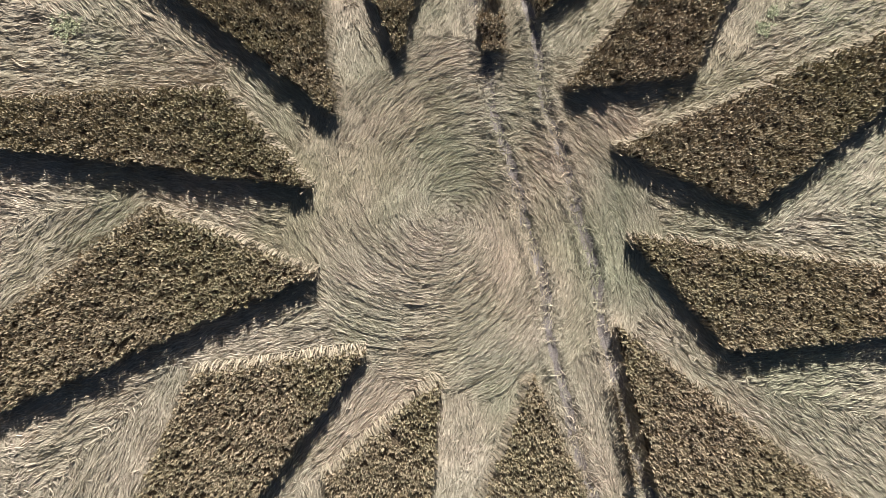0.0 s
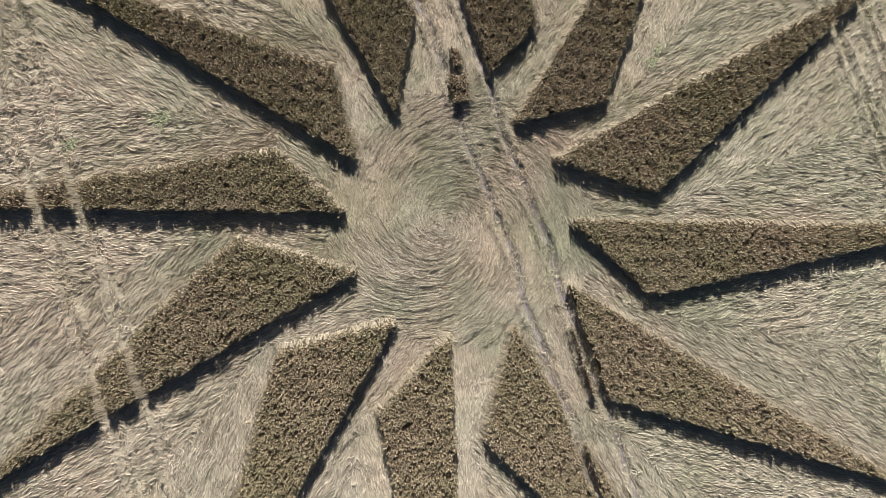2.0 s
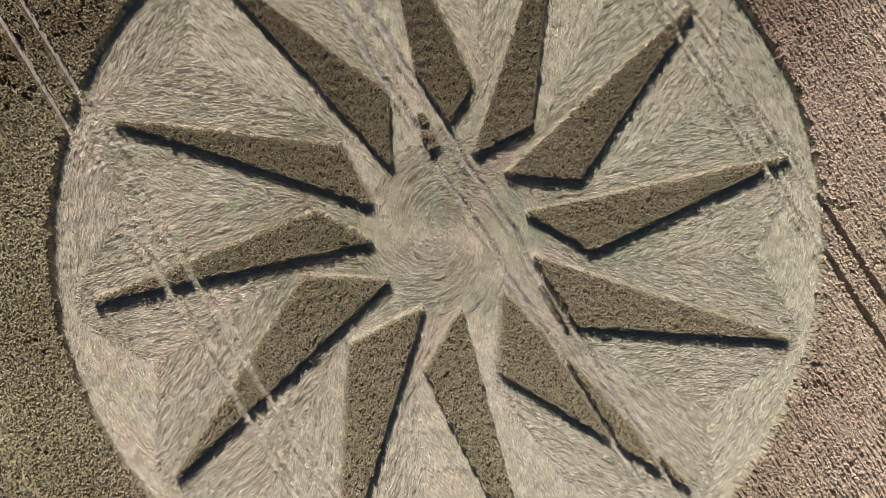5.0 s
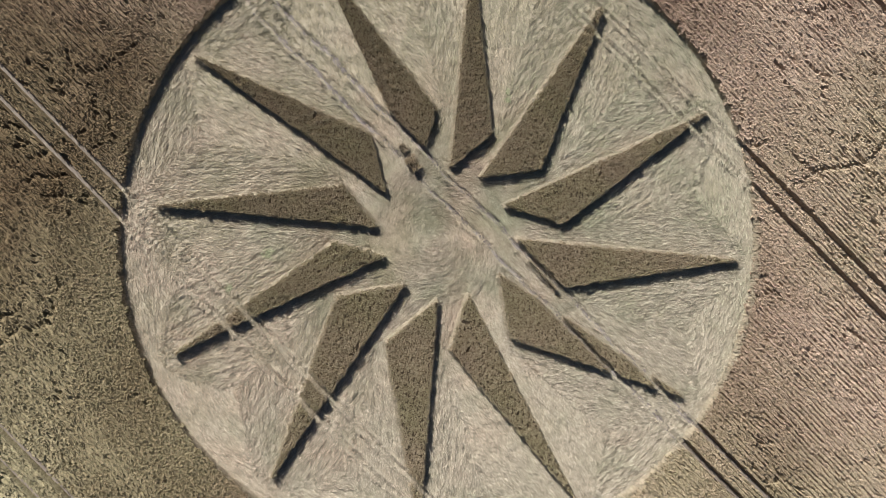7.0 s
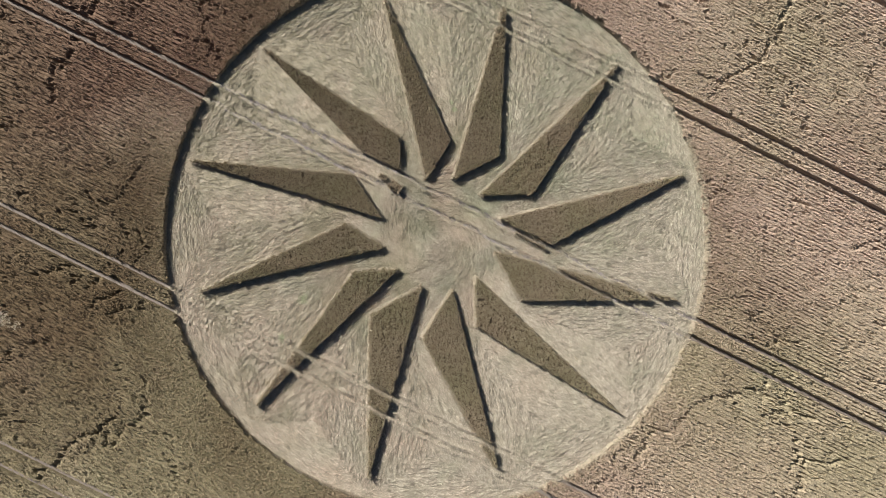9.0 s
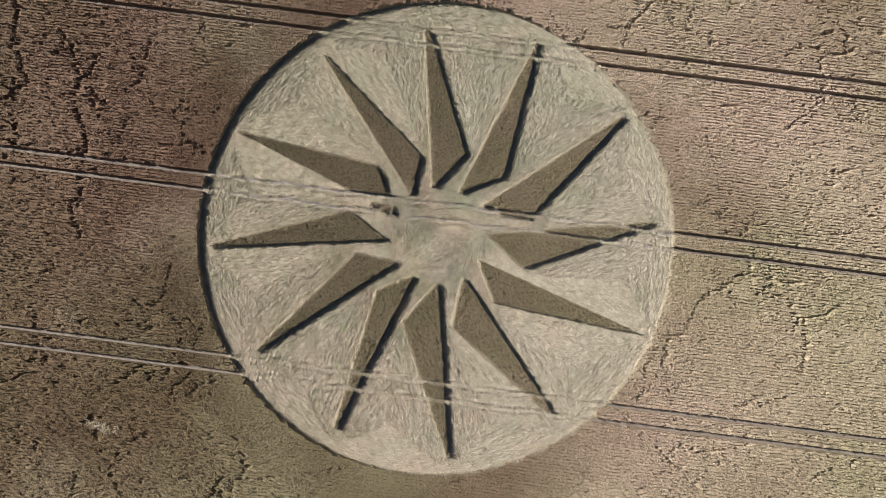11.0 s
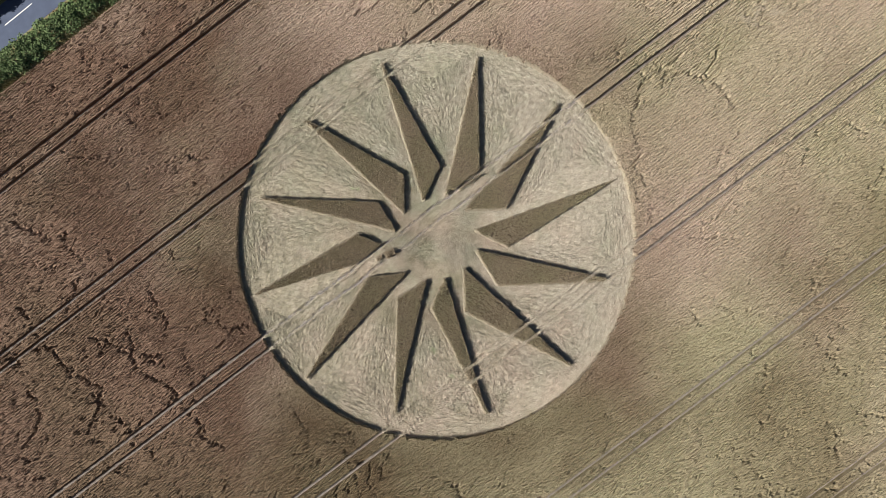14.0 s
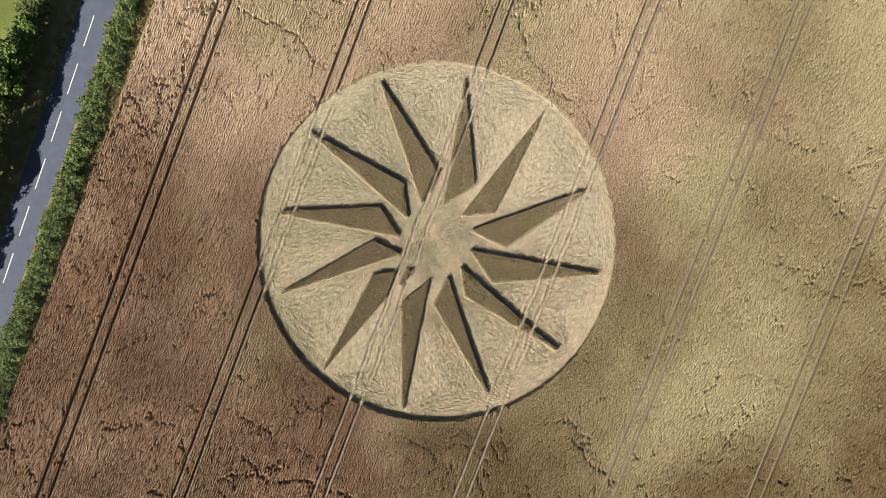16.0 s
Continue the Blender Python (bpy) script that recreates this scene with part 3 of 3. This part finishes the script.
tagged(new("field_verge", ribbon("field_verge", (ROAD_HALF, 10.5), -400, 400, 0.024, VERGE, jitter=0.15)), "dry grass verge between road and wheat", "verge", kind="structure")


def leaves(x, y, z, size):
    n = len(x)
    a, b = rng.uniform(0, 2 * np.pi, n), rng.uniform(-0.9, 0.9, n)
    u = np.stack([np.cos(a), np.sin(a), b], -1) * size * rng.uniform(0.6, 1.3, (n, 1))
    w = np.stack([-np.sin(a), np.cos(a), rng.uniform(-0.6, 0.6, n)], -1) * size * 0.5
    c = np.stack([x, y, z], -1)
    v = np.stack([c - u * 0.5, c + w, c + u, c - w], 1).reshape(-1, 3)
    return v, np.arange(len(v)).reshape(-1, 4)


def bush(x, y, wide, deep, high, count, name="hedge_bush", label="dense dark green roadside hedge bush", size=0.16):
    ob = new(name)
    ob.location = (x, y, 0)
    tagged(ob, label, "bush", "hedge along the road")
    twigs = []
    for k in range(7):
        a = rng.uniform(0, 2 * np.pi)
        p, q = np.array([0.12 * math.cos(a), 0.12 * math.sin(a), 0]), np.array([wide * 0.35 * math.cos(a), deep * 0.35 * math.sin(a), high * rng.uniform(0.5, 0.8)])
        s = np.array([-math.sin(a), math.cos(a), 0]) * 0.03
        t = np.array([math.cos(a), math.sin(a), 0]) * 0.03
        twigs.append(np.stack([p + s, p - s, p - t, q]))
    tv = np.concatenate(twigs)
    tf = (np.arange(7)[:, None, None] * 4 + np.array([[0, 1, 3], [1, 2, 3], [2, 0, 3]])).reshape(-1, 3)
    part("twigs", mesh("twigs", tv, tf, BARK), ob, "thin brown stems")
    a, e, d = rng.uniform(0, 2 * np.pi, count), np.arcsin(rng.uniform(-0.2, 1, count)), rng.uniform(0.55, 1.0, count) ** 0.6
    lump = 1 + 0.22 * np.sin(3 * a + rng.uniform(0, 6)) + 0.18 * np.sin(5 * a + 4 * e + rng.uniform(0, 6))
    v, f = leaves(wide * d * lump * np.cos(a) * np.cos(e), deep * d * lump * np.sin(a) * np.cos(e), high * (0.35 + 0.65 * d * lump * np.sin(e)), size)
    part("foliage", mesh("foliage", v, f, LEAF), ob, "dense small green leaves", "stuff")
    return ob


for k in range(62):
    y = -88 + 2.75 * k + rng.uniform(-0.4, 0.4)
    high = rng.uniform(1.9, 2.8) * (0.75 if y < -45 else 1.0)
    bush(road_at(y, 6.2 + rng.uniform(-0.4, 0.4)), y, rng.uniform(1.9, 2.6), rng.uniform(2.0, 2.6), high, 1000, size=0.23)


def tree(x, y, high, wide, count):
    ob = new("roadside_tree")
    ob.location = (x, y, 0)
    tagged(ob, "leafy green broadleaf tree beside the road", "tree", "trees beyond the road")
    ring, levels = 8, 6
    v, f = [], []
    for i in range(levels):
        u = i / (levels - 1)
        for k in range(ring):
            b = 2 * np.pi * k / ring
            rad = (0.26 * (1 - u) + 0.05) * (1 + 0.4 * (i == 0))
            v.append((rad * math.cos(b) + 0.2 * math.sin(3 * u), rad * math.sin(b) + 0.15 * math.sin(2 * u + 1), u * high * 0.75))
    for i in range(levels - 1):
        for k in range(ring):
            f.append((i * ring + k, i * ring + (k + 1) % ring, (i + 1) * ring + (k + 1) % ring, (i + 1) * ring + k))
    part("trunk", mesh("trunk", v, f, BARK, True), ob, "brown tapered trunk")
    pts = []
    for k in range(16):
        a, e = rng.uniform(0, 2 * np.pi), rng.uniform(-0.4, 1.2)
        c = np.array([wide * 0.62 * math.cos(a) * math.cos(e), wide * 0.62 * math.sin(a) * math.cos(e), high * 0.6 + high * 0.3 * math.sin(e)])
        s, p = np.array([0.0, 0.0, high * rng.uniform(0.25, 0.45)]), c
        w = np.array([-math.sin(a), math.cos(a), 0]) * 0.07
        limb = mesh("limb", np.stack([s + w, s - w, s + (0, 0, 0.12), p]), [(0, 1, 3), (1, 2, 3), (2, 0, 3)], BARK)
        part("limb", limb, ob)
        n = count // 16
        g = rng.normal(size=(n, 3))
        g = g / np.linalg.norm(g, axis=1, keepdims=True) * rng.uniform(0.45, 1, (n, 1)) ** 0.5
        pts.append(c + g * np.array([1, 1, 0.75]) * wide * rng.uniform(0.34, 0.5))
    pts = np.concatenate(pts)
    v, f = leaves(pts[:, 0], pts[:, 1], pts[:, 2], 0.3)
    part("crown", mesh("crown", v, f, TREE_LEAF), ob, "loose clumps of green leaves", "stuff")
    return ob


for k in range(19):
    y = -86 + 5.2 * k + rng.uniform(-1.2, 1.2)
    high = rng.uniform(8.5, 11.0) * (0.6 if y > 3 else 1.0)
    tree(road_at(y, -8.2 + rng.uniform(-0.7, 0.7)), y, high, high * rng.uniform(0.36, 0.43), 4200)
for k in range(40):
    y = -86 + 3.0 * k + rng.uniform(-0.5, 0.5)
    bush(road_at(y, -10.5 + rng.uniform(-0.5, 0.5)), y, rng.uniform(2.0, 2.6), rng.uniform(2.0, 2.6), rng.uniform(2.4, 3.6), 700, label="dark green undergrowth beneath roadside trees", size=0.26)

# Dry grass tufts between the hedge and the wheat, and along the road's edges.
n = 8000
gy0 = rng.uniform(-88, 84, n)
off = np.where(rng.random(n) < 0.8, rng.uniform(8.0, 10.2, n), np.where(rng.random(n) < 0.5, rng.uniform(3.5, 4.3, n), rng.uniform(-4.6, -3.5, n)))
v, f = tufts(road_at(gy0, off), gy0, np.full(n, 0.03), 0.34, 0.75, 6, 0.12)
tagged(new("verge_grass", mesh("verge_grass", v, f, VERGE_GRASS)), "tall dry grass along the road verge", "grass", kind="stuff")

# A few green weeds left in the laid straw.


def weed(x, y, size):
    spread = rng.normal(0, size, (60, 2))
    v, f = tufts(spread[:, 0], spread[:, 1], np.full(60, 0.05), 0.16, 0.09, 5, 0.16)
    ob = new("weed_clump")
    ob.location = (x, y, 0.1)
    part("foliage", mesh("foliage", v, f, WEED), ob, "small ragged green leaves", "stuff")
    return tagged(ob, "low green weeds growing through flattened straw", "weed", "weeds in the straw")


for x, y, size in ((-13.6, -5.2, 0.16), (14.3, -10.3, 0.26), (19.4, -10.4, 0.22), (-14.2, -5.9, 0.12)):
    weed(x, y, size)


# Scuffed spots in the standing wheat, where pale stalks lie over.


def lodged(x, y, turn, long):
    along, side = rng.normal(0, long, 55), rng.normal(0, 0.35, 55)
    c, k = math.cos(radians(turn)), math.sin(radians(turn))
    v, f = tufts(along * c - side * k, along * k + side * c, np.zeros(55), 0.42, 0.09, 5, 0.045)
    ob = new("lodged_wheat")
    ob.location = (x, y, HIGH - 0.06)
    part("stalks", mesh("stalks", v, f, STALK), ob, "pale fallen straw stalks", "stuff")
    return tagged(ob, "pale scuffed patch of fallen wheat in the field", "fallen crop", "scuffed spots in the wheat")


for x, y, turn, long in ((31.7, -39.1, 80, 1.3), (1.1, 60.0, 20, 0.9), (0.6, 62.5, 120, 1.1), (2.6, 64.2, 60, 0.9)):
    lodged(x, y, turn, long)
